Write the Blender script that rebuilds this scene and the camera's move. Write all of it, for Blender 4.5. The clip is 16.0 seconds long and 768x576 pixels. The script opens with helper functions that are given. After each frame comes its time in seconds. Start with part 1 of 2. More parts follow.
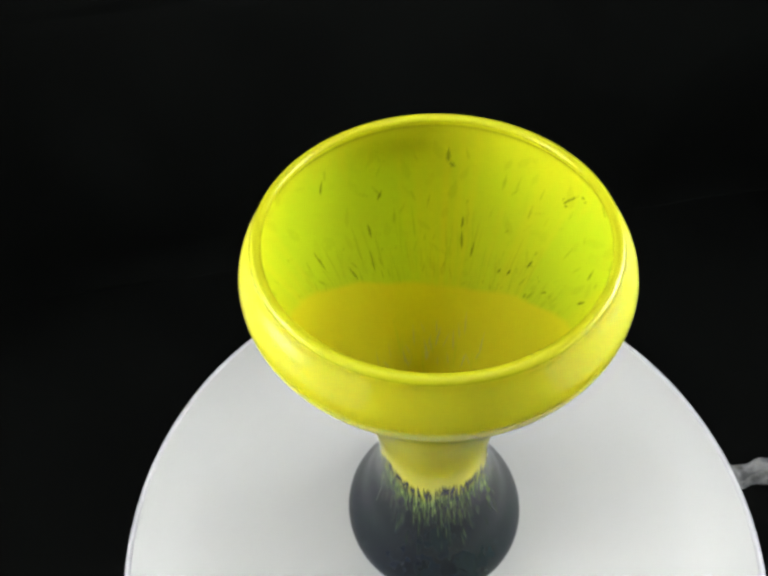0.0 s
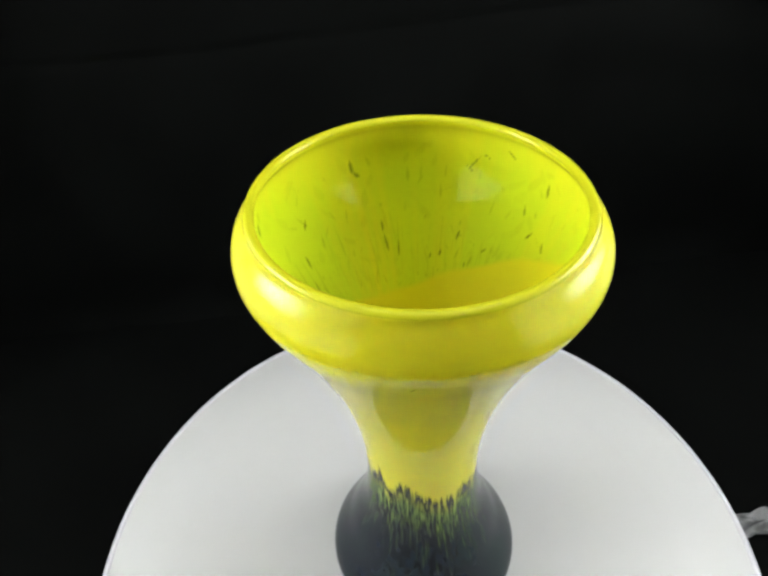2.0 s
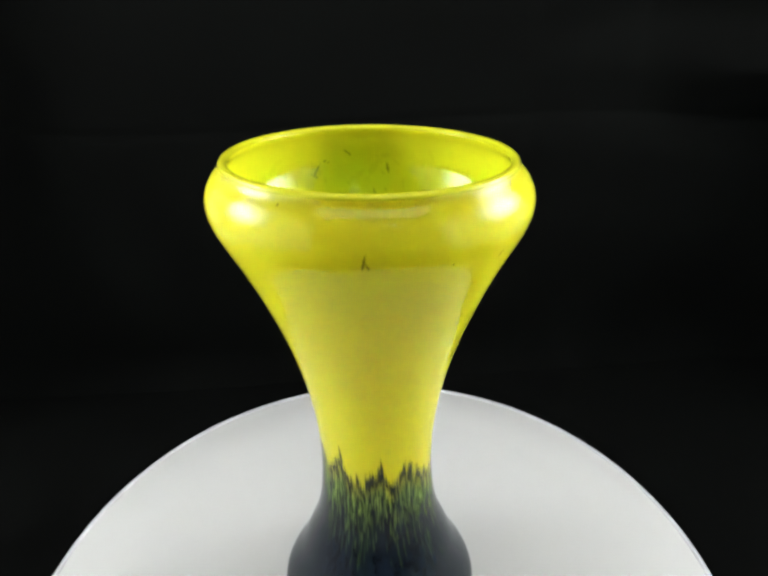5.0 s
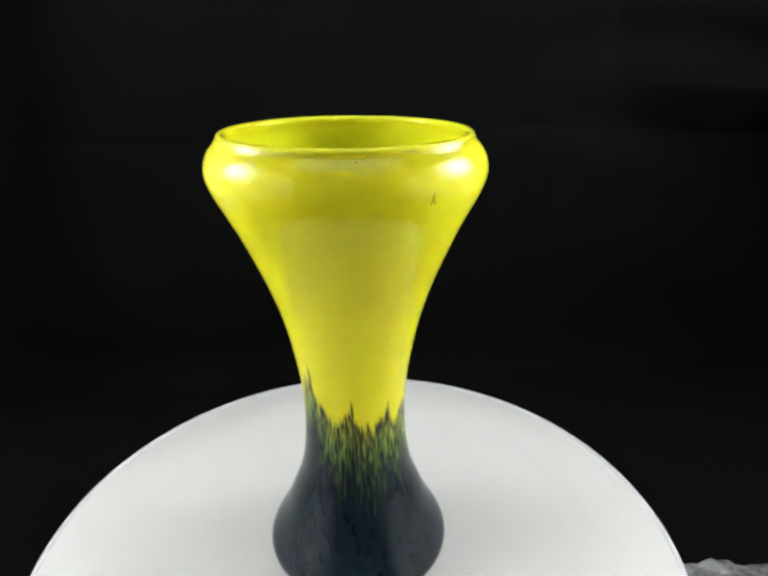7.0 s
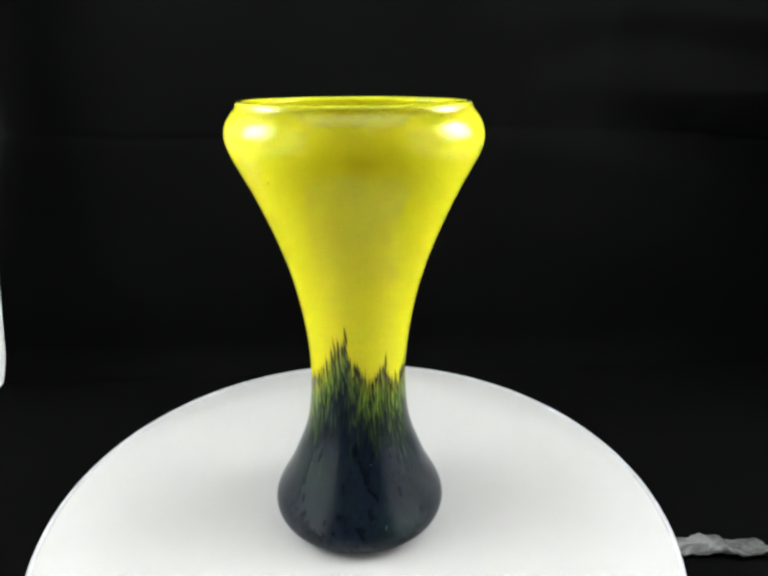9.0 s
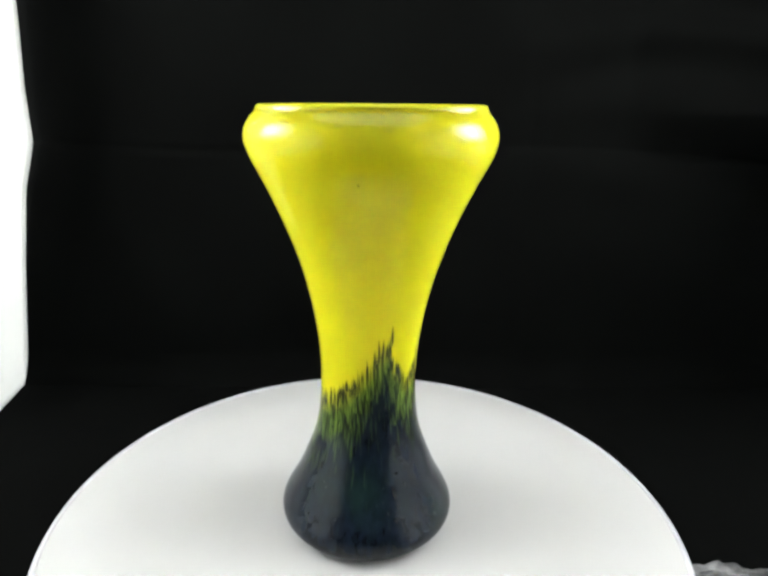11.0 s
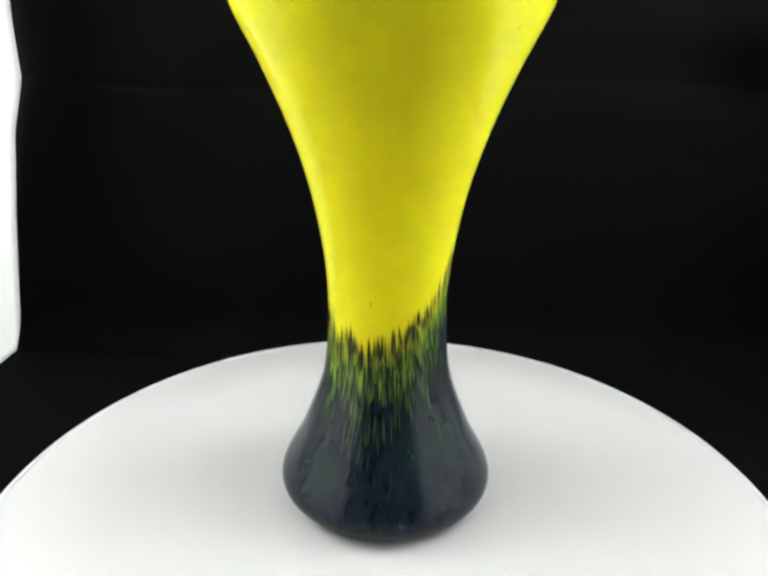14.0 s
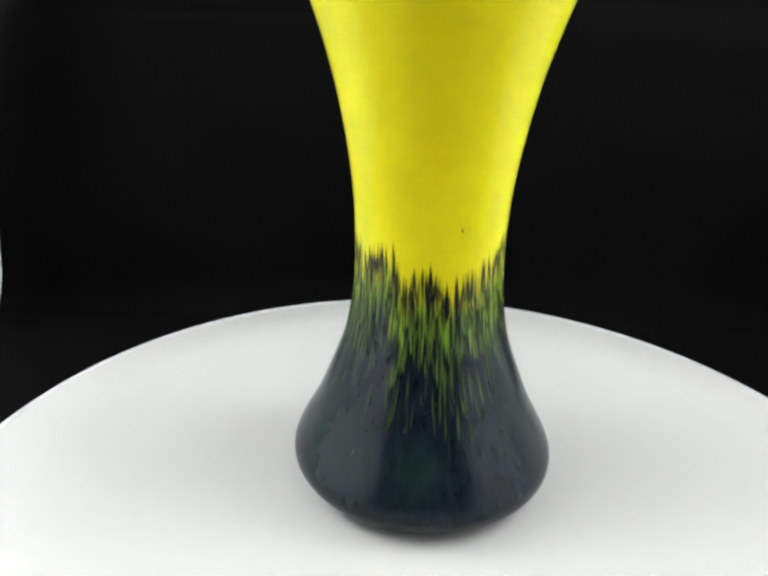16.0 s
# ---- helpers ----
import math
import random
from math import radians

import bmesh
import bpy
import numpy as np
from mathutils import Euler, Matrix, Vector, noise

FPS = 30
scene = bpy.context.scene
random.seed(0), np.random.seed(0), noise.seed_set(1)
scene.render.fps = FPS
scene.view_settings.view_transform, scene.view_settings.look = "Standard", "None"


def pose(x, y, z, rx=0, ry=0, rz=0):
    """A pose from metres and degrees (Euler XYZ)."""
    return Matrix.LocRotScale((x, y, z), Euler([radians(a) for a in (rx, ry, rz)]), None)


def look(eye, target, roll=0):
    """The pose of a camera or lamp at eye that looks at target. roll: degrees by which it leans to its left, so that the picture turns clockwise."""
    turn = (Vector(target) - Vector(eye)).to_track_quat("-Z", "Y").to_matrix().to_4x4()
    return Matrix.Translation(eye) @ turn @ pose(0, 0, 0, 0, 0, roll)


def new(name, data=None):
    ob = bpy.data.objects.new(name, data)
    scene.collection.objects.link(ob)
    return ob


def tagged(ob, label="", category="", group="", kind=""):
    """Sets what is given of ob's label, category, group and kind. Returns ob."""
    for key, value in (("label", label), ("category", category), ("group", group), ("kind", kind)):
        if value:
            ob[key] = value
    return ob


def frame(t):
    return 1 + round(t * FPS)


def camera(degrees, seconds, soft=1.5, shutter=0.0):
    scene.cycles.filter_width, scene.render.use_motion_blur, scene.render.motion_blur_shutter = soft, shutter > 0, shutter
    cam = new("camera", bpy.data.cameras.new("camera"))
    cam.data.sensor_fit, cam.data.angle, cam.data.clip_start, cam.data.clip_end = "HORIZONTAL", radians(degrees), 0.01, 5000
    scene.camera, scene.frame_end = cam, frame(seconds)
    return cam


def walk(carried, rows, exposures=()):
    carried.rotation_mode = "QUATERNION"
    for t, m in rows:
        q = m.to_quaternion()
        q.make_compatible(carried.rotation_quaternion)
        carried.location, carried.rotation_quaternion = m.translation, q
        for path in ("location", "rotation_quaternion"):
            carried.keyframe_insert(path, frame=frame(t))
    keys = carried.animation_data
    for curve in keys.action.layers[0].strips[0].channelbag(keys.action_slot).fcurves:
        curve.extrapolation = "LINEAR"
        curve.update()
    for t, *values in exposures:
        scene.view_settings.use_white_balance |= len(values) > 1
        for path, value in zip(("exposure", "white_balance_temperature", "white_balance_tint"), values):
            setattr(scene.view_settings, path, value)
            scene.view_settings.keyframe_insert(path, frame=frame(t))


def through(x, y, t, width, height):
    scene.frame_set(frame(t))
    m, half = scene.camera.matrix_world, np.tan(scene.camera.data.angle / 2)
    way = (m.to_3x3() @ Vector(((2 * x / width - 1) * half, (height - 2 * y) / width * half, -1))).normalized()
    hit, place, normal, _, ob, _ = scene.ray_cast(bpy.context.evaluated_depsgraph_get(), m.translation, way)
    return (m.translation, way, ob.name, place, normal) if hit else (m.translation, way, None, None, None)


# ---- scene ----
from math import cos, pi, sin, tau


def camera_pose(x, y, z, yaw, pitch, roll):
    """Camera at x, y, z; yaw from +y, pitch up, roll about the line of sight."""
    return pose(x, y, z, 90 + pitch, 0, yaw) @ pose(0, 0, 0, 0, 0, roll)


# ---------------------------------------------------------------- camera
cam = camera(64.5, 16.0, soft=3.0)
PATH = [
    (0, -0.0293, -0.1442, 0.3978, -4.3, -49.73, -5.44),
    (0.5, -0.0297, -0.1541, 0.3894, -4.49, -46.4, -4.97),
    (1, -0.0292, -0.1606, 0.3822, -4.53, -43.51, -4.18),
    (1.5, -0.0289, -0.1689, 0.3821, -4.36, -42.41, -3.76),
    (2, -0.0296, -0.1789, 0.3734, -4.85, -41.41, -3.63),
    (2.5, -0.0305, -0.1887, 0.3675, -5.07, -39.95, -3.22),
    (3, -0.0311, -0.2009, 0.3659, -4.53, -36.76, -2.8),
    (3.5, -0.0276, -0.2154, 0.3545, -4.51, -33.1, -2.37),
    (4, -0.0228, -0.2284, 0.3332, -4.3, -30.24, -2.06),
    (4.5, -0.0178, -0.2369, 0.3261, -4.37, -27.99, -1.31),
    (5, -0.0144, -0.2502, 0.3173, -4.46, -26.11, -0.82),
    (7.5, -0.0038, -0.3087, 0.2918, -3.97, -22.28, -0.26),
    (8, -0.0039, -0.316, 0.2828, -3.73, -21.95, 0.23),
    (8.5, -0.0051, -0.3225, 0.2781, -3.9, -21.16, 0.1),
    (9, -0.0088, -0.3334, 0.2746, -4.18, -20.13, 0.16),
    (9.5, -0.0075, -0.3422, 0.275, -3.35, -19.31, 0.61),
    (12, 0.0023, -0.3296, 0.2389, -1.07, -17.17, 0.93),
    (12.5, 0.0056, -0.318, 0.2255, -0.39, -17.16, 0.87),
    (13, 0.0069, -0.3037, 0.2169, -0.11, -17.46, 1),
    (13.5, 0.0046, -0.2923, 0.2043, 0.31, -17.38, 0.77),
    (14, 0.002, -0.2806, 0.1989, 0.79, -17.71, 0.69),
    (14.5, -0.0014, -0.272, 0.1922, 0.92, -17.96, 0.84),
    (15, -0.0059, -0.26, 0.1831, 0.76, -18.33, 0.88),
    (15.5, -0.0115, -0.2441, 0.1734, 0.76, -19.16, 1.06),
    (16, -0.0127, -0.2273, 0.1617, 1.16, -19.83, 1.18),
]
walk(cam, [(t, camera_pose(*p)) for t, *p in PATH], [(0, -0.19), (3, -0.12), (5, -0.06), (7.5, 0.07), (9.5, 0.17), (12, 0.17), (16, 0.16)])

# ---------------------------------------------------------------- light
world = bpy.data.worlds.new("dark_room")
scene.world = world
world.use_nodes = True
world.node_tree.nodes["Background"].inputs[0].default_value = (0.85, 0.93, 1.0, 1)
world.node_tree.nodes["Background"].inputs[1].default_value = 0.012
LAMP_EDGE = 0.3       # radiance of the two softbox faces at their edge
LAMP_CORE = 38.0      # and what their middle adds
TENT_WATTS = 30.0     # unseen fill lamps behind the fabric walls
TOP_WATTS = 7.2       # and an added fill lamp over the open top

# ---------------------------------------------------------------- materials


class Nodes:
    """Short hand for a node tree."""

    def __init__(self, name):
        self.m = bpy.data.materials.new(name)
        self.m.use_nodes = True
        self.t = self.m.node_tree
        self.b = self.t.nodes["Principled BSDF"]
        self.out = self.t.nodes["Material Output"]

    def add(self, kind, **values):
        n = self.t.nodes.new(kind)
        for key, value in values.items():
            n.inputs[key.replace("_", " ")].default_value = value
        return n

    def link(self, a, b):
        self.t.links.new(a, b)

    def attribute(self, name):
        n = self.t.nodes.new("ShaderNodeAttribute")
        n.attribute_name = name
        return n.outputs["Fac"]

    def noise(self, scale, detail=3.0, stretch=None, rough=0.5):
        n = self.add("ShaderNodeTexNoise", Scale=scale, Detail=detail, Roughness=rough)
        c = self.t.nodes.new("ShaderNodeTexCoord")
        if stretch:
            p = self.add("ShaderNodeMapping")
            p.inputs["Scale"].default_value = stretch
            self.link(c.outputs["Object"], p.inputs["Vector"])
            self.link(p.outputs[0], n.inputs["Vector"])
        else:
            self.link(c.outputs["Object"], n.inputs["Vector"])
        return n.outputs["Fac"]

    def mix(self, fac, a, b):
        n = self.t.nodes.new("ShaderNodeMix")
        n.data_type = "RGBA"
        for socket, value in ((n.inputs[0], fac), (n.inputs[6], a), (n.inputs[7], b)):
            if isinstance(value, (int, float)):
                socket.default_value = value
            elif isinstance(value, tuple):
                socket.default_value = (*value, 1)
            else:
                self.link(value, socket)
        return n.outputs[2]

    def span(self, value, a, b, c=0.0, d=1.0):
        n = self.add("ShaderNodeMapRange")
        n.inputs[1].default_value, n.inputs[2].default_value, n.inputs[3].default_value, n.inputs[4].default_value = a, b, c, d
        self.link(value, n.inputs[0])
        return n.outputs[0]

    def bump(self, height, strength, distance):
        n = self.add("ShaderNodeBump", Strength=strength, Distance=distance)
        self.link(height, n.inputs["Height"])
        self.link(n.outputs[0], self.b.inputs["Normal"])
        return n.outputs[0]


def glass(name, yellow, deep, dark, green, rough, through, scatter):
    """Cased art glass: an opal yellow layer with dark and green powder melted into it."""
    s = Nodes(name)
    cloud = s.noise(38, 4, (1, 1, 0.5))
    fine = s.noise(260, 3, (1, 1, 0.35))
    base = s.mix(s.span(cloud, 0.35, 0.7), yellow, deep)
    base = s.mix(s.attribute("green"), base, green)
    navy = s.mix(s.span(fine, 0.4, 0.7), dark, tuple(c * 2.2 for c in dark))
    navy = s.mix(s.span(cloud, 0.5, 0.75, 0, 0.6), navy, (0.010, 0.026, 0.020))
    body = s.mix(s.attribute("dark"), base, navy)
    body = s.mix(s.attribute("chip_glint"), body, (0.55, 0.56, 0.50))
    normal = s.bump(s.noise(75, 2), 0.08, 0.001)
    s.link(body, s.b.inputs["Base Color"])
    s.b.inputs["Roughness"].default_value = 0.8
    s.b.inputs["Specular IOR Level"].default_value = 0.0
    s.link(s.span(s.attribute("dark"), 0, 1, scatter, 0), s.b.inputs["Subsurface Weight"])
    s.b.inputs["Subsurface Radius"].default_value = (1.0, 1.0, 0.3)
    s.b.inputs["Subsurface Scale"].default_value = 0.14
    t = s.add("ShaderNodeBsdfTranslucent")
    half = s.add("ShaderNodeGamma", Gamma=0.4)  # each layer holds only a part of the wall's colour
    s.link(body, half.inputs["Color"])
    s.link(half.outputs[0], t.inputs["Color"])
    inside = s.t.nodes.new("ShaderNodeMixShader")
    s.link(s.span(s.attribute("dark"), 0, 1, through, 0), inside.inputs[0])
    s.link(s.b.outputs[0], inside.inputs[1])
    s.link(t.outputs[0], inside.inputs[2])
    # the clear skin over it: gloss alone
    gloss = s.t.nodes.new("ShaderNodeBsdfGlossy")
    s.link(s.span(s.attribute("dark"), 0, 1, rough, 0.24), gloss.inputs["Roughness"])
    s.link(normal, gloss.inputs["Normal"])
    edge = s.add("ShaderNodeFresnel")
    s.link(s.span(s.attribute("dark"), 0, 1, 1.335, 1.36), edge.inputs["IOR"])
    s.link(normal, edge.inputs["Normal"])
    skin = s.t.nodes.new("ShaderNodeMixShader")
    s.link(edge.outputs[0], skin.inputs[0])
    s.link(inside.outputs[0], skin.inputs[1])
    s.link(gloss.outputs[0], skin.inputs[2])
    s.link(skin.outputs[0], s.out.inputs[0])
    return s.m


def plain(name, colour, rough, vary=0.1, scale=30.0, bump=0.0, specular=0.5, metal=0.0):
    s = Nodes(name)
    c = s.mix(s.span(s.noise(scale, 4), 0.3, 0.7), tuple(v * (1 - vary) for v in colour), tuple(min(1, v * (1 + vary)) for v in colour))
    s.link(c, s.b.inputs["Base Color"])
    s.b.inputs["Roughness"].default_value = rough
    s.b.inputs["Metallic"].default_value = metal
    s.b.inputs["Specular IOR Level"].default_value = specular
    if bump:
        s.bump(s.noise(scale * 6, 3), bump, 0.001)
    return s.m


def fabric(name, colour, through):
    s = Nodes(name)
    w = s.noise(900, 2)
    c = s.mix(s.span(w, 0.3, 0.7), tuple(v * 0.96 for v in colour), colour)
    s.link(c, s.b.inputs["Base Color"])
    s.b.inputs["Roughness"].default_value = 0.9
    s.b.inputs["Specular IOR Level"].default_value = 0.1
    t = s.add("ShaderNodeBsdfTranslucent")
    s.link(c, t.inputs["Color"])
    m = s.add("ShaderNodeMixShader", Fac=through)
    s.link(s.b.outputs[0], m.inputs[1])
    s.link(t.outputs[0], m.inputs[2])
    s.link(m.outputs[0], s.out.inputs[0])
    return s.m


def glow(name, colour, strength, core=0.0):
    """A glowing face; core adds a hot middle, as a lamp behind a diffuser has."""
    s = Nodes(name)
    e = s.add("ShaderNodeEmission", Strength=strength)
    e.inputs[0].default_value = (*colour, 1)
    if core:
        c = s.t.nodes.new("ShaderNodeTexCoord")
        d = s.t.nodes.new("ShaderNodeVectorMath")
        d.operation = "LENGTH"
        s.link(c.outputs["Object"], d.inputs[0])
        fall = s.t.nodes.new("ShaderNodeMath")
        fall.operation = "MULTIPLY"
        s.link(d.outputs["Value"], fall.inputs[0])
        s.link(d.outputs["Value"], fall.inputs[1])
        scale = s.t.nodes.new("ShaderNodeMath")
        scale.operation = "MULTIPLY"
        scale.inputs[1].default_value = -1 / 0.11 ** 2
        s.link(fall.outputs[0], scale.inputs[0])
        bell = s.t.nodes.new("ShaderNodeMath")
        bell.operation = "EXPONENT"
        s.link(scale.outputs[0], bell.inputs[0])
        s.link(s.span(bell.outputs[0], 0, 1, strength, strength + core), e.inputs["Strength"])
    s.link(e.outputs[0], s.out.inputs[0])
    return s.m


GLASS_OUT = glass("yellow_cased_glass", (0.62, 0.565, 0.020), (0.61, 0.53, 0.017), (0.0030, 0.0052, 0.0096), (0.11, 0.22, 0.024), 0.05, 0.42, 1.0)
GLASS_IN = glass("yellow_lining_glass", (0.90, 0.84, 0.014), (0.89, 0.78, 0.012), (0.03, 0.08, 0.008), (0.60, 0.80, 0.014), 0.05, 0.50, 0.0)
GLASS_LIP = glass("yellow_lip_glass", (0.47, 0.43, 0.012), (0.46, 0.40, 0.011), (0.03, 0.08, 0.008), (0.40, 0.52, 0.012), 0.2, 0.10, 0.0)
WHITE = plain("white_painted_board", (0.40, 0.405, 0.403), 0.5, 0.015, 9.0, 0.02)
EDGE = plain("white_board_edge", (0.46, 0.46, 0.49), 0.5, 0.02, 20.0)
GREY = plain("grey_plastic", (0.25, 0.25, 0.26), 0.5)
CLOTH = plain("black_cloth", (0.0012, 0.0014, 0.0013), 0.85, 0.35, 14.0, 0.3, 0.04)
TENT = fabric("white_tent_fabric", (0.82, 0.83, 0.82), 0.5)
STRIP = plain("crumpled_grey_plastic", (0.085, 0.087, 0.09), 0.35, 0.75, 45.0, 0.5)
ROOM = plain("dark_room_paint", (0.03, 0.03, 0.032), 0.9, 0.1, 3.0)
LAMP = glow("softbox_face", (0.98, 1.0, 0.975), LAMP_EDGE, LAMP_CORE)
BULB = glow("bulb_glow", (1.0, 0.99, 0.95), 110.0)

# ---------------------------------------------------------------- helpers for meshes


def part(name, bm, material, parent=None, label="", smooth=True):
    me = bpy.data.meshes.new(name)
    bm.normal_update()
    bm.to_mesh(me)
    bm.free()
    for p in me.polygons:
        p.use_smooth = smooth
    me.materials.append(material)
    ob = new(name, me)
    ob.parent = parent
    if label:
        ob["label"] = label
    return ob


def lathe(profile, n=128, close=True):
    bm = bmesh.new()
    rings = [[bm.verts.new((r * cos(a * tau / n), r * sin(a * tau / n), z)) for a in range(n)] for r, z in profile]
    for a, b in zip(rings, rings[1:]):
        for i in range(n):
            bm.faces.new((a[i], a[(i + 1) % n], b[(i + 1) % n], b[i]))
    if close:
        bm.faces.new(rings[-1])
        bm.faces.new(rings[0][::-1])
    return bm


def box(x0, y0, z0, x1, y1, z1, bevel=0.0):
    bm = bmesh.new()
    bmesh.ops.create_cube(bm, size=1)
    for v in bm.verts:
        v.co = Vector(((x0 + x1) / 2 + v.co.x * (x1 - x0), (y0 + y1) / 2 + v.co.y * (y1 - y0), (z0 + z1) / 2 + v.co.z * (z1 - z0)))
    if bevel:
        bmesh.ops.bevel(bm, geom=bm.edges[:], offset=bevel, segments=2, profile=0.5, affect="EDGES")
    return bm


def sheet(nu, nv, place, thick=0.0):
    """A grid of nu by nv cells, place(u, v) in 0..1 giving the point; thick closes it behind."""
    bm = bmesh.new()
    grid = [[bm.verts.new(place(i / nu, j / nv)) for j in range(nv + 1)] for i in range(nu + 1)]
    for i in range(nu):
        for j in range(nv):
            bm.faces.new((grid[i][j], grid[i + 1][j], grid[i + 1][j + 1], grid[i][j + 1]))
    if thick:
        bm.normal_update()
        bmesh.ops.solidify(bm, geom=bm.faces[:], thickness=thick)
    return bm


# ---------------------------------------------------------------- the tent and the black cloth
FLOOR = -0.062
BACK = 0.312


def floor_cloth(u, v):
    x, y = -0.9 + 1.8 * u, -0.9 + (BACK + 0.9) * v
    return x, y, FLOOR + 0.0015 * noise.noise((x * 9, y * 9, 0)) + 0.0008 * noise.noise((x * 30, y * 22, 3))


def back_cloth(u, v):
    x, z = -0.9 + 1.8 * u, FLOOR + 1.0 * v
    right = min(1, max(0, (x - 0.10) / 0.3))
    forward = 0.45 * max(0, x - 0.27) * min(1, max(0, (z - 0.20) / 0.05))
    crease = 0.0018 * math.exp(-((z - 0.208 - 0.01 * noise.noise((x * 3, 0, 0))) / 0.004) ** 2) + 0.0012 * math.exp(-((x - 0.17) / 0.004) ** 2)
    folds = 0.006 * right * sin(95 * z + 4 * noise.noise((x * 3, z * 5, 2)) + 3 * x) * min(1, max(0, (z - 0.12) / 0.1))
    drape = 0.006 * noise.noise((x * 4, z * 2.2, 7)) + 0.003 * noise.noise((x * 16, z * 5, 1))
    return x, BACK - 0.012 * max(0, 1 - (z - FLOOR) / 0.04) ** 2 + folds + drape + crease - forward, z


tagged(part("floor", sheet(120, 90, floor_cloth), CLOTH), "matt black cloth spread under the turntable", "floor", kind="structure")
tagged(part("backdrop", sheet(300, 300, back_cloth), CLOTH), "black cloth backdrop with faint horizontal folds", "backdrop", kind="structure")


def wall_left(u, v):
    """Fabric side of the tent, from its back edge to the front, with a fold across it."""
    z = FLOOR + 0.72 * v
    edge = float(np.interp(z, (-0.062, 0.0, 0.07, 0.16, 0.208, 0.26, 0.32, 0.65), (-0.3925, -0.3845, -0.3755, -0.3612, -0.3465, -0.3470, -0.3435, -0.3320)))
    y = BACK - 0.92 * u
    x = edge + 0.0135 * min(1, u / 0.122) - 0.17 * min(1, max(0, (u - 0.140) / 0.122)) + 0.002 * noise.noise((y * 8, z * 8, 0)) * min(1, u * 20)
    return x, y, z


def wall_right(u, v):
    y, z = BACK + 0.1 - 1.02 * u, FLOOR + 0.72 * v
    return 0.53 + 0.004 * noise.noise((y * 6, z * 6, 5)), y, z


tagged(part("wall_left", sheet(60, 90, wall_left, 0.001), TENT), "white translucent fabric side of a light tent", "wall", kind="structure")
tagged(part("wall_right", sheet(40, 60, wall_right, 0.001), TENT), "white translucent fabric side of a light tent", "wall", kind="structure")


def softbox(x, toward):
    """A square softbox beside the tent: a lit face in a black rim, with its shell behind."""
    box_ = new("softbox")
    box_.location = (x, 0.0, 0.39)
    box_.rotation_euler = (0, 0, 0 if toward > 0 else pi)
    w, h = 0.18, 0.16
    part("diffuser", sheet(4, 4, lambda u, v: (0.0, w * (2 * u - 1), h * (2 * v - 1))), LAMP, box_, "glowing white diffuser")
    bm = bmesh.new()
    a = [bm.verts.new(p) for p in ((-0.002, -w - 0.006, -h - 0.006), (-0.002, w + 0.006, -h - 0.006), (-0.002, w + 0.006, h + 0.006), (-0.002, -w - 0.006, h + 0.006))]
    b = [bm.verts.new((-0.14, p.co.y * 0.3, p.co.z * 0.3)) for p in a]
    for i in range(4):
        bm.faces.new((a[i], b[i], b[(i + 1) % 4], a[(i + 1) % 4]))
    bm.faces.new(b)
    part("shell", bm, CLOTH, box_, "black cloth shell", smooth=False)
    for y, z, dy, dz in ((0, h + 0.004, w + 0.008, 0.004), (0, -h - 0.004, w + 0.008, 0.004), (w + 0.004, 0, 0.004, h), (-w - 0.004, 0, 0.004, h)):
        part("rim", box(-0.004, y - dy, z - dz, 0.006, y + dy, z + dz, 0.001), CLOTH, box_)
    part("stand", lathe([(0.008, FLOOR - 0.39), (0.008, -h - 0.006)], 20), GREY, box_)
    return tagged(box_, "square black softbox with a glowing white face", "lamp", "softboxes beside the vase")


for side in (-1, 1):
    lamp = bpy.data.lights.new("tent_fill_lamp", "AREA")
    lamp.shape, lamp.size, lamp.size_y, lamp.energy = "RECTANGLE", 1.1, 0.7, TENT_WATTS
    lamp.color = (0.98, 1.0, 0.99)
    ob = new("tent_fill_lamp", lamp)
    ob.matrix_world = look((side * 0.85, -0.22, 0.30), (0, -0.22, 0.26))

# unseen overhead fill, added to brighten the throat and the board
lamp = bpy.data.lights.new("tent_fill_lamp", "AREA")
lamp.shape, lamp.size, lamp.size_y, lamp.energy = "RECTANGLE", 1.0, 0.9, TOP_WATTS
lamp.color = (0.98, 1.0, 0.99)
ob = new("tent_fill_lamp", lamp)
ob.matrix_world = look((0, -0.15, 1.05), (0, -0.149, 0.6))

softbox(-0.43, 1)
softbox(0.43, -1)

# the unlit room round the tent
tagged(part("room_wall", box(-1.4, -2.0, FLOOR - 0.012, 1.4, 0.9, 1.9), ROOM, smooth=False), "unlit dark room walls and ceiling", "wall", kind="structure")
bulb = new("ceiling_lamp")
bulb.location = (0.26, -1.05, 1.12)
bulb.scale = (2.4, 1.0, 0.7)
part("globe", lathe([(0.001, -0.025), (0.015, -0.021), (0.025, -0.01), (0.027, 0.0), (0.022, 0.015), (0.012, 0.026), (0.006, 0.05)], 32), BULB, bulb, "glowing round bulb")
part("cord", lathe([(0.002, 0.05), (0.002, 1.10)], 12), GREY, bulb)
tagged(bulb, "small glowing lamp hanging on its long cord", "lamp")

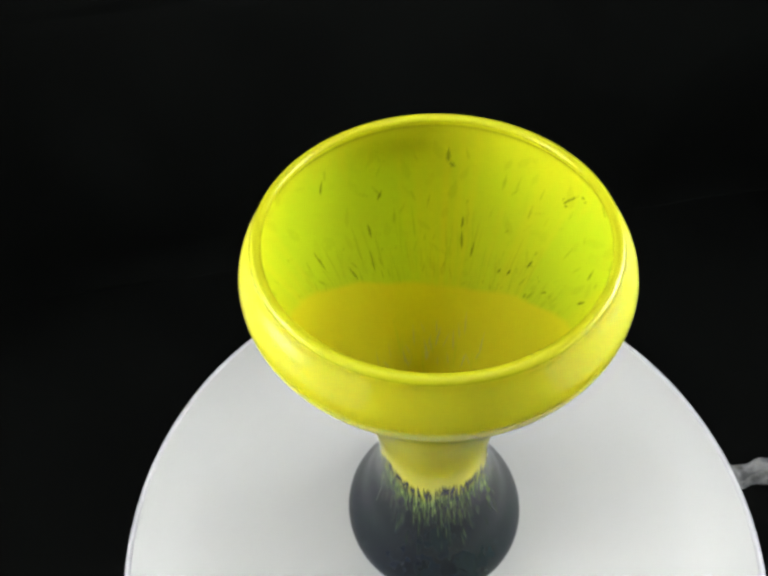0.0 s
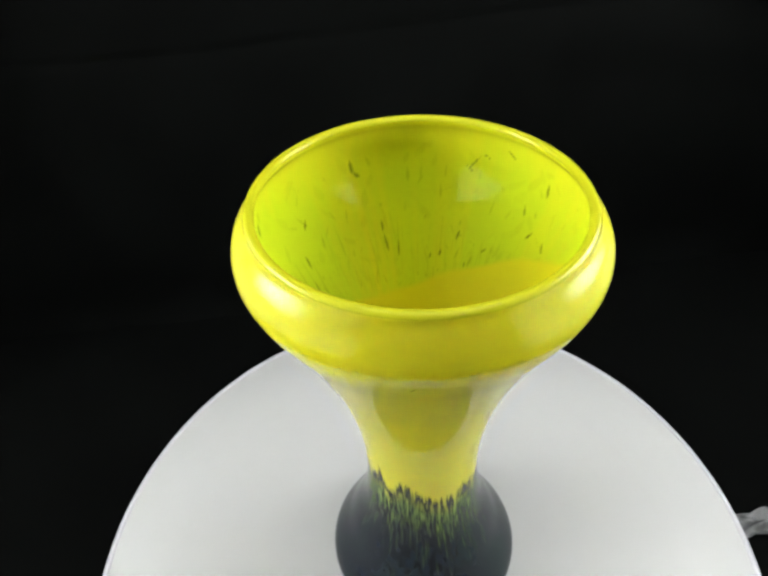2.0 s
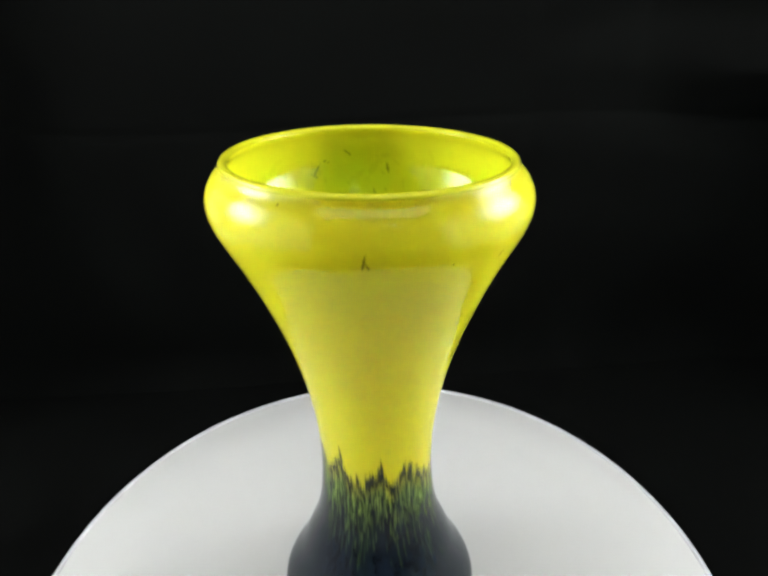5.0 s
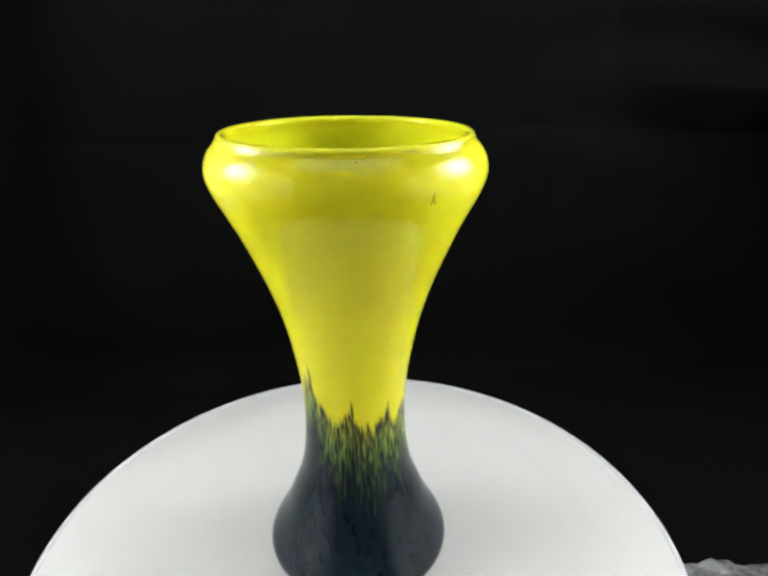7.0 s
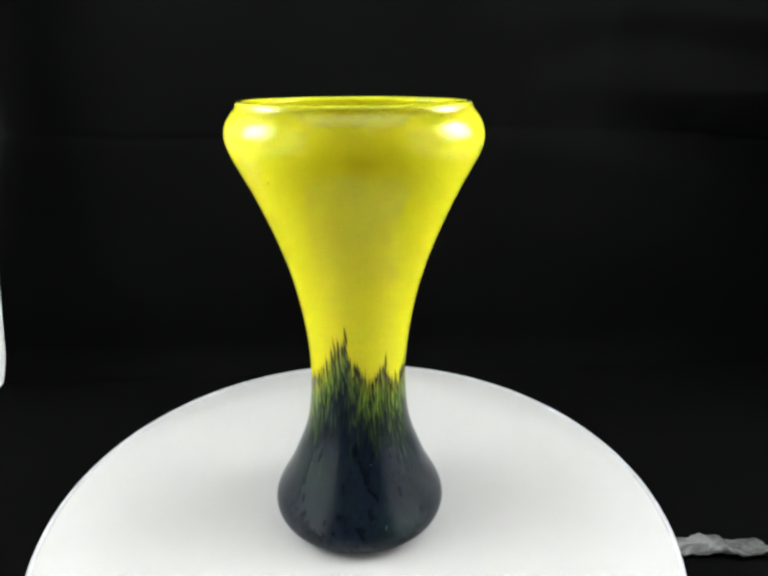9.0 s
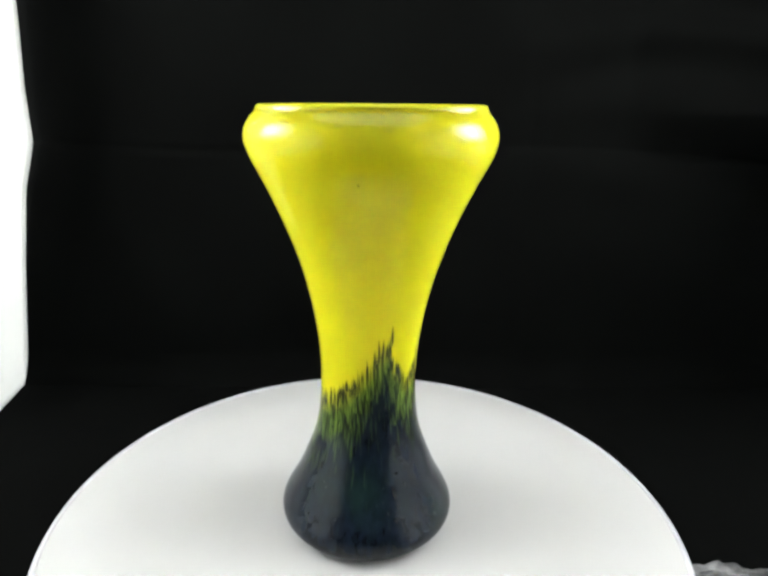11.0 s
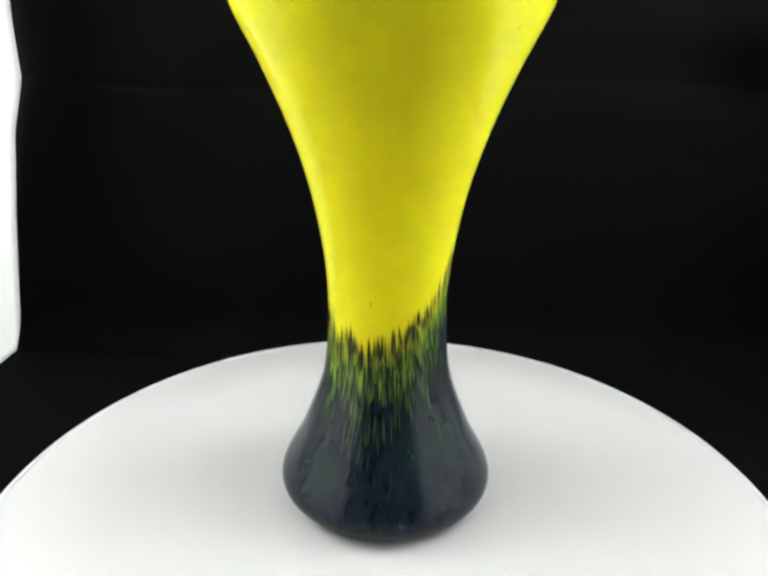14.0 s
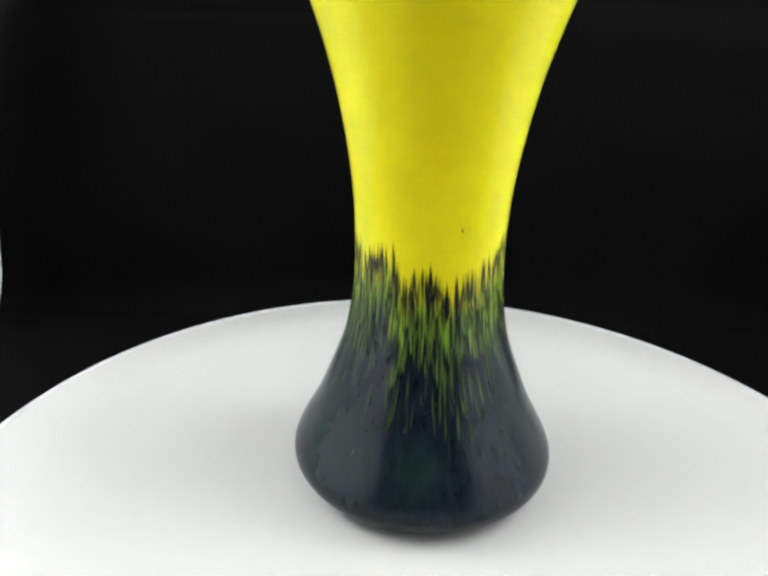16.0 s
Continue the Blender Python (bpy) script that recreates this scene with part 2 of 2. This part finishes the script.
# ---------------------------------------------------------------- turntable
turntable = new("turntable")
turntable.location = (0, 0, FLOOR)
TOP = -FLOOR
top = part("top", lathe([(0.001, TOP - 0.008), (0.1960, TOP - 0.008), (0.1962, TOP - 0.0072), (0.1968, TOP - 0.0004), (0.1964, TOP), (0.15, TOP), (0.08, TOP), (0.001, TOP)], 256, False), WHITE, turntable, "round white painted board")
part("edge_band", lathe([(0.1968, TOP - 0.0074), (0.1990, TOP - 0.0066), (0.2, TOP - 0.0042), (0.1998, TOP - 0.0016), (0.1990, TOP - 0.0003), (0.1978, TOP), (0.1955, TOP + 0.0001), (0.1953, TOP - 0.0002)], 256, False), EDGE, top, "pale glossy edge band")
part("motor_housing", lathe([(0.085, 0.0), (0.09, 0.004), (0.09, 0.043), (0.084, 0.048), (0.02, 0.049)], 96), GREY, turntable, "round grey plastic motor housing")
part("spindle", lathe([(0.018, 0.0485), (0.018, TOP - 0.0075)], 32), GREY, turntable)
tagged(turntable, "round white turntable on black cloth", "turntable")

# ---------------------------------------------------------------- vase
HEIGHT = 0.2567
KNOTS = [(0.0, 0.0462), (0.0039, 0.0508), (0.0103, 0.0541), (0.0205, 0.0513), (0.0334, 0.0443), (0.0462, 0.0388), (0.0616, 0.0331), (0.077, 0.0301), (0.095, 0.0288), (0.1155, 0.0293),
         (0.1386, 0.0323), (0.1617, 0.0374), (0.1822, 0.044), (0.2002, 0.0513), (0.2156, 0.0584), (0.2284, 0.0649), (0.2387, 0.0683), (0.2470, 0.0669), (0.2512, 0.0642), (0.2536, 0.0622), (0.2553, 0.0615)]
LEAN = (-0.0058, 0.0083)
MOUTH_LEAN = (-0.0074, -0.0004)  # what the mouth leans beyond the bulge
RIM = 0.2553   # where the wall rounds over into the lip
LIP_IN = 0.0577


def spline(knots):
    """Natural cubic through the knots, as a function of arrays."""
    x, y = np.array(knots).T
    n, h = len(x), np.diff(x)
    a, b = np.eye(n), np.zeros(n)
    for i in range(1, n - 1):
        a[i, i - 1], a[i, i], a[i, i + 1] = h[i - 1], 2 * (h[i - 1] + h[i]), h[i]
        b[i] = 6 * ((y[i + 1] - y[i]) / h[i] - (y[i] - y[i - 1]) / h[i - 1])
    m = np.linalg.solve(a, b)

    def at(q):
        i = np.clip(np.searchsorted(x, q) - 1, 0, n - 2)
        s, r = (x[i + 1] - q) / h[i], (q - x[i]) / h[i]
        return s * y[i] + r * y[i + 1] + ((s ** 3 - s) * m[i] + (r ** 3 - r) * m[i + 1]) * h[i] ** 2 / 6
    return at


radius = spline(KNOTS)


def waves(a, seed, low, high, count):
    """Smooth random curve over the angle a, about -1 to 1."""
    g = np.random.RandomState(seed)
    total = np.zeros_like(a)
    for _ in range(count):
        total += g.uniform(0.4, 1) * np.sin(g.randint(low, high + 1) * a + g.uniform(0, tau))
    return total / math.sqrt(count * 0.3) / 1.6


def stroke(field, angles, zs, a, z0, z1, width, lean=0.0, strength=1.0, radius_at=0.03, bow=0.0):
    """Lay one upright tapered streak into field[angle, z]: a in degrees, z0 its foot, z1 its tip."""
    j0, j1 = np.searchsorted(zs, z0), np.searchsorted(zs, z1)
    if j1 <= j0:
        return
    v = (zs[j0:j1] - z0) / max(1e-6, z1 - z0)
    centre = math.radians(a) + lean * (v - 0.5) + bow * np.sin(pi * v)
    half = width / 2 / radius_at * np.clip(np.minimum(v / 0.25, (1 - v) / 0.45), 0.12, 1)
    d = np.abs((angles[:, None] - centre[None, :] + pi) % tau - pi)
    hit = np.clip((half[None, :] - d) / (0.00022 / radius_at) + 0.5, 0, 1) * strength
    np.maximum(field[:, j0:j1], hit, out=field[:, j0:j1])


def turned(name, n, rs, zs, attributes, material, parent, inward=False):
    """A dense surface of revolution that leans like the blown piece, with painted-in layers."""
    a = np.linspace(0, tau, n, endpoint=False)
    m = len(rs)
    ca, sa = np.cos(a)[:, None], np.sin(a)[:, None]
    x, y = ca * rs[None], sa * rs[None]
    w = np.clip((zs / HEIGHT - 0.6) / 0.35, 0, 1)[None]
    w2 = np.clip((zs - 0.243) / 0.012, 0, 1)[None]
    z = zs[None] + w * (LEAN[0] * x + LEAN[1] * y) + w2 * (MOUTH_LEAN[0] * x + MOUTH_LEAN[1] * y)
    verts = np.stack([x, y, z], -1).reshape(-1, 3).astype(np.float32)
    i, j = np.meshgrid(np.arange(n), np.arange(m - 1), indexing="ij")
    k = (i + 1) % n
    quads = np.stack([i * m + j, k * m + j, k * m + j + 1, i * m + j + 1], -1).reshape(-1, 4)
    if inward:
        quads = quads[:, ::-1]
    me = bpy.data.meshes.new(name)
    me.vertices.add(len(verts))
    me.vertices.foreach_set("co", verts.ravel())
    me.loops.add(quads.size)
    me.loops.foreach_set("vertex_index", quads.ravel().astype(np.int32))
    me.polygons.add(len(quads))
    me.polygons.foreach_set("loop_start", np.arange(0, quads.size, 4, dtype=np.int32))
    me.update(calc_edges=True)
    me.polygons.foreach_set("use_smooth", np.ones(len(quads), bool))
    for key, values in attributes.items():
        at = me.attributes.new(key, "FLOAT", "POINT")
        at.data.foreach_set("value", values.ravel().astype(np.float32))
    me.materials.append(material)
    ob = new(name, me)
    ob.parent = parent
    return ob


# height of the streaked border round the vase: degrees and metres
BORDER = [(0, 0.0985), (10, 0.0985), (19, 0.0925), (30, 0.0950), (45, 0.0985), (60, 0.1025), (76, 0.1085), (90, 0.1165), (100, 0.1225), (110, 0.1330), (121, 0.1360), (126, 0.1230), (138, 0.1165),
          (150, 0.1100), (166, 0.1190), (174, 0.1080), (190, 0.1100), (207, 0.1150), (216, 0.1050), (232, 0.1150), (250, 0.1075), (263, 0.1030), (280, 0.1010), (293, 0.1080), (312, 0.1025), (340, 0.1050), (352, 0.0930), (360, 0.0985)]
BORDER_A, BORDER_Z = (np.array(c) for c in zip(*BORDER))


def outer_layers(n, zs):
    g = np.random.RandomState(4)
    angles = np.linspace(0, tau, n, endpoint=False)
    border = np.interp(np.degrees(angles), BORDER_A, BORDER_Z)
    ragged = border - 0.023 + 0.004 * waves(angles, 1, 5, 25, 12) + 0.006 * waves(angles, 2, 60, 190, 30)
    dark = np.clip((ragged[:, None] - zs[None]) / 0.005 + 0.5, 0, 1)
    for _ in range(880):
        a = g.uniform(0, 360)
        tip = np.interp(a, BORDER_A, BORDER_Z) - abs(g.normal(0, 0.013)) + 0.001
        stroke(dark, angles, zs, a, tip - g.uniform(0.009, 0.026), tip, g.uniform(0.0006, 0.0015), g.normal(-0.012, 0.010), g.uniform(0.95, 1), bow=g.normal(0, 0.004))
    # the streaks that stand out singly
    for a, z0, z1, w in ((122.2, 0.129, 0.1425, 0.0013), (109, 0.118, 0.1348, 0.0011), (166.5, 0.110, 0.1245, 0.0013), (207, 0.104, 0.1200, 0.0014), (229, 0.101, 0.1142, 0.001), (237.5, 0.100, 0.114, 0.001), (342, 0.093, 0.1062, 0.0012),
                         (320, 0.092, 0.103, 0.0009), (9, 0.090, 0.0998, 0.0009), (21, 0.078, 0.093, 0.0017), (28, 0.080, 0.0955, 0.0014), (55, 0.089, 0.1018, 0.0012), (168, 0.098, 0.112, 0.001), (97, 0.108, 0.1218, 0.001), (29, 0.1098, 0.1118, 0.0005)):
        stroke(dark, angles, zs, a, z0, z1, w, -0.03)
    # marks high on the bulge
    for a, z0, z1, w, lean in ((200.4, 0.2335, 0.2405, 0.0009, 0.02), (201.4, 0.2335, 0.2365, 0.0008, -0.02), (248.6, 0.2285, 0.2325, 0.0006, 0.04), (173, 0.252, 0.253, 0.0008, 0), (227.4, 0.232, 0.2332, 0.0006, 0), (92.8, 0.2205, 0.2235, 0.0005, 0), (161, 0.2555, 0.2566, 0.001, 0)):
        stroke(dark, angles, zs, a, z0, z1, w, lean, 0.75, 0.065)
    # yellow-green gaps that run down into the dark glass
    gaps = np.zeros_like(dark)
    for _ in range(1250):
        a = g.uniform(0, 360)
        depth = 0.006 + abs(g.normal(0, 0.018))
        h = np.interp(a, BORDER_A, BORDER_Z) - depth
        stroke(gaps, angles, zs, a, h - g.uniform(0.005, 0.015), h, g.uniform(0.00025, 0.0007), g.normal(-0.010, 0.012), g.uniform(0.2, 0.82) * math.exp(-max(0, depth - 0.014) / 0.022), bow=g.normal(0, 0.005))
    for _ in range(260):
        a = g.uniform(0, 360)
        h = g.uniform(0.008, np.interp(a, BORDER_A, BORDER_Z) - 0.035)
        stroke(gaps, angles, zs, a, h - g.uniform(0.002, 0.009), h, g.uniform(0.0004, 0.0012), g.normal(0, 0.03), g.uniform(0.004, 0.03), 0.045)
    # small milky chips near the foot
    chip_glint = np.zeros_like(dark)
    for a, z0, z1, w in ((59.0, 0.0430, 0.0441, 0.0008), (152.0, 0.020, 0.0225, 0.0008), (25.7, 0.1095, 0.1115, 0.0005)):
        stroke(chip_glint, angles, zs, a, z0, z1, w, 0.02, 0.14, 0.05)
    for _ in range(46):
        a, z0 = g.uniform(0, 360), g.uniform(0.006, 0.05)
        stroke(chip_glint, angles, zs, a, z0, z0 + g.uniform(0.0006, 0.003), g.uniform(0.0005, 0.0014), g.normal(0, 0.03), g.uniform(0.015, 0.07), 0.05)
    dark = dark * (1 - gaps)
    zone = np.clip((border[:, None] - 0.002 - zs[None]) / 0.016, 0, 1)
    green = np.clip(zone * 0.92 + 0.10 * waves(angles, 9, 2, 9, 8)[:, None] * (zs[None] > 0.1), 0, 0.92)
    cap = np.clip((zs[None] - 0.215) / 0.03, 0, 1) * np.clip(waves(angles, 12, 2, 7, 6), 0, 1)[:, None] * 0.16
    return {"dark": dark, "green": np.clip(green + cap, 0, 1), "chip_glint": chip_glint}


def inner_layers(n, zs):
    g = np.random.RandomState(8)
    angles = np.linspace(0, tau, n, endpoint=False)
    dark = np.zeros((n, len(zs)))
    # single flecks, with their degrees and heights
    for a, z, length, w in ((99, 0.2345, 0.006, 0.0016), (97.5, 0.2308, 0.003, 0.0018), (151, 0.234, 0.006, 0.0007), (128.4, 0.2215, 0.003, 0.0012), (47.9, 0.2345, 0.006, 0.0009), (49.5, 0.2315, 0.003, 0.0009), (43.4, 0.2380, 0.0016, 0.0014), (33.2, 0.2420, 0.0036, 0.0011),
                            (14.6, 0.2342, 0.006, 0.0010), (20.8, 0.2226, 0.004, 0.0010), (13.4, 0.2155, 0.004, 0.0011), (4.0, 0.2150, 0.004, 0.0010), (24.6, 0.1895, 0.010, 0.0009), (58.9, 0.1953, 0.003, 0.0014), (64.7, 0.1935, 0.003, 0.0009), (50.0, 0.2040, 0.005, 0.0010),
                            (89.5, 0.2010, 0.009, 0.0010), (83.0, 0.1975, 0.008, 0.0007), (90.3, 0.2085, 0.006, 0.0009), (137.2, 0.2095, 0.007, 0.0009), (154, 0.1965, 0.007, 0.0009), (148, 0.1840, 0.005, 0.0009), (43.6, 0.1920, 0.003, 0.0008), (168, 0.2110, 0.010, 0.0007), (34, 0.2008, 0.003, 0.0008), (140.5, 0.1975, 0.012, 0.0006)):
        stroke(dark, angles, zs, a, z - length / 2, z + length / 2, w, g.normal(0, 0.03), 0.7, 0.055)
    for _ in range(260):
        a, z = g.uniform(0, 360), 0.178 + 0.060 * g.beta(1.2, 1.7)
        stroke(dark, angles, zs, a, z, z + g.uniform(0.001, 0.007), g.uniform(0.0004, 0.0013), g.normal(0, 0.05), g.uniform(0.06, 0.34), 0.055)
    for _ in range(260):
        a, z = g.uniform(0, 360), g.uniform(0.176, 0.20)
        stroke(dark, angles, zs, a, z, z + g.uniform(0.008, 0.022), g.uniform(0.0003, 0.0009), g.normal(0, 0.03), g.uniform(0.04, 0.20), 0.05)
    # soft green smudges round the flecks
    for _ in range(130):
        a, z = g.uniform(0, 360), 0.180 + 0.062 * g.beta(1.5, 1.4)
        stroke(dark, angles, zs, a, z, z + g.uniform(0.003, 0.009), g.uniform(0.002, 0.0045), g.normal(0, 0.05), g.uniform(0.03, 0.11), 0.055)
    column = 0.80 + 0.30 * waves(angles, 3, 2, 9, 8) + 0.08 * waves(angles, 5, 25, 70, 20)
    # view-dependent, reflection-like edge painted in: green stops in the throat, lower on one side
    ends = 0.1765 + 0.030 * (1 - np.cos(angles - math.radians(97))) + 0.0006 * waves(angles, 21, 3, 12, 8)
    above = np.clip((zs[None] - ends[:, None]) / 0.003, 0, 1)
    level = above * np.clip((0.262 - zs) / 0.035, 0.25, 1)[None]
    green = np.clip(column[:, None] * level, 0, 0.9)
    dark *= above
    # lamp glints in the throat, painted in as pale streaks
    chip_glint = np.zeros_like(dark)
    for _ in range(34):
        a, z = g.normal(97, 45), g.uniform(0.128, 0.155)
        stroke(chip_glint, angles, zs, a, z, z + g.uniform(0.006, 0.016), g.uniform(0.0003, 0.0008), g.normal(0, 0.05), g.uniform(0.3, 0.9), 0.035)
    for _ in range(14):
        a, z = g.normal(97, 30), g.uniform(0.120, 0.145)
        stroke(green, angles, zs, a, z, z + g.uniform(0.01, 0.03), g.uniform(0.0006, 0.0020), g.normal(0, 0.05), g.uniform(0.1, 0.35), 0.035)
    return {"dark": dark, "green": green, "chip_glint": chip_glint}


vase = new("vase")
WALL = 0.0032
zs_out = np.linspace(0.0, RIM, 521)
layers = outer_layers(960, zs_out)
turned("body", 960, radius(zs_out), zs_out, layers, GLASS_OUT, vase)
zs_in = np.linspace(0.012, RIM, 300)
r_in = radius(zs_in) - WALL - (0.0615 - LIP_IN - WALL) * np.clip((zs_in - RIM + 0.011) / 0.011, 0, 1) ** 1.6
turned("lining", 800, r_in, zs_in, inner_layers(800, zs_in), GLASS_IN, vase, True)["label"] = "glossy yellow-green inside with dark flecks"


def lip_layers(n, m):
    return {"dark": np.zeros((n, m)), "green": np.full((n, m), 0.28)}


arc = np.linspace(0, pi, 17)
r_top, r_low = float(radius(np.array([RIM]))[0]), float(r_in[-1])
turned("lip", 512, (r_top + r_low) / 2 + (r_top - r_low) / 2 * np.cos(arc), RIM + 0.0019 * np.sin(arc), lip_layers(512, 17), GLASS_LIP, vase)["label"] = "thick rounded yellow lip"
foot_r = np.array([0.0462, 0.044, 0.040, 0.036, 0.001])
turned("foot", 256, foot_r, np.array([0.0, -0.0, 0.0004, 0.0030, 0.0034]), {"dark": np.ones((256, 5)), "green": np.zeros((256, 5))}, GLASS_OUT, vase, True)["label"] = "dark underside of the foot"
well_r = np.array([float(r_in[0]), 0.02, 0.001])
turned("well", 128, well_r, np.array([0.012, 0.0105, 0.0100]), {"dark": np.ones((128, 3)), "green": np.zeros((128, 3))}, GLASS_IN, vase)["label"] = "dark bottom of the inside"
tagged(vase, "waisted yellow art glass vase with dark streaked foot on the turntable", "vase")


# ---------------------------------------------------------------- small things
def strip_point(u, v):
    x = 0.226 + 0.072 * u
    y = 0.005 - 0.20 * max(0, x - 0.262) + 0.019 * (v - 0.5) * (1 - 0.2 * u) + 0.004 * noise.noise((x * 60, v * 2, 4))
    z = FLOOR + 0.005 + 0.004 * noise.noise((x * 70, v * 4, 1)) + 0.0025 * noise.noise((x * 190, v * 8, 2))
    return x, y, max(FLOOR + 0.002, z)


tagged(part("plastic_strip", sheet(90, 14, strip_point, 0.0006), STRIP), "crumpled grey plastic strip lying on the black cloth", "plastic strip")


# ---------------------------------------------------------------- what turns
TURN = [
    (0, -26.13), (0.5, -16.61), (1, -8.08), (1.5, 1.11), (2, 9.87), (2.5, 18.97),
    (3, 28.2), (3.5, 36.66), (4, 45.7), (4.5, 54.72), (5, 63.95), (7.5, 107.6),
    (8, 115.61), (8.5, 124.13), (9, 133.73), (9.5, 143.4), (12, 189.88), (12.5, 199.14),
    (13, 208.52), (13.5, 218.31), (14, 226.59), (14.5, 234.83), (15, 242.76), (15.5, 251.44),
    (16, 259.68),
]


def motions():
    for thing in (vase, top):
        walk(thing, [(t, pose(0, 0, 0, 0, 0, angle)) for t, angle in TURN])


motions()
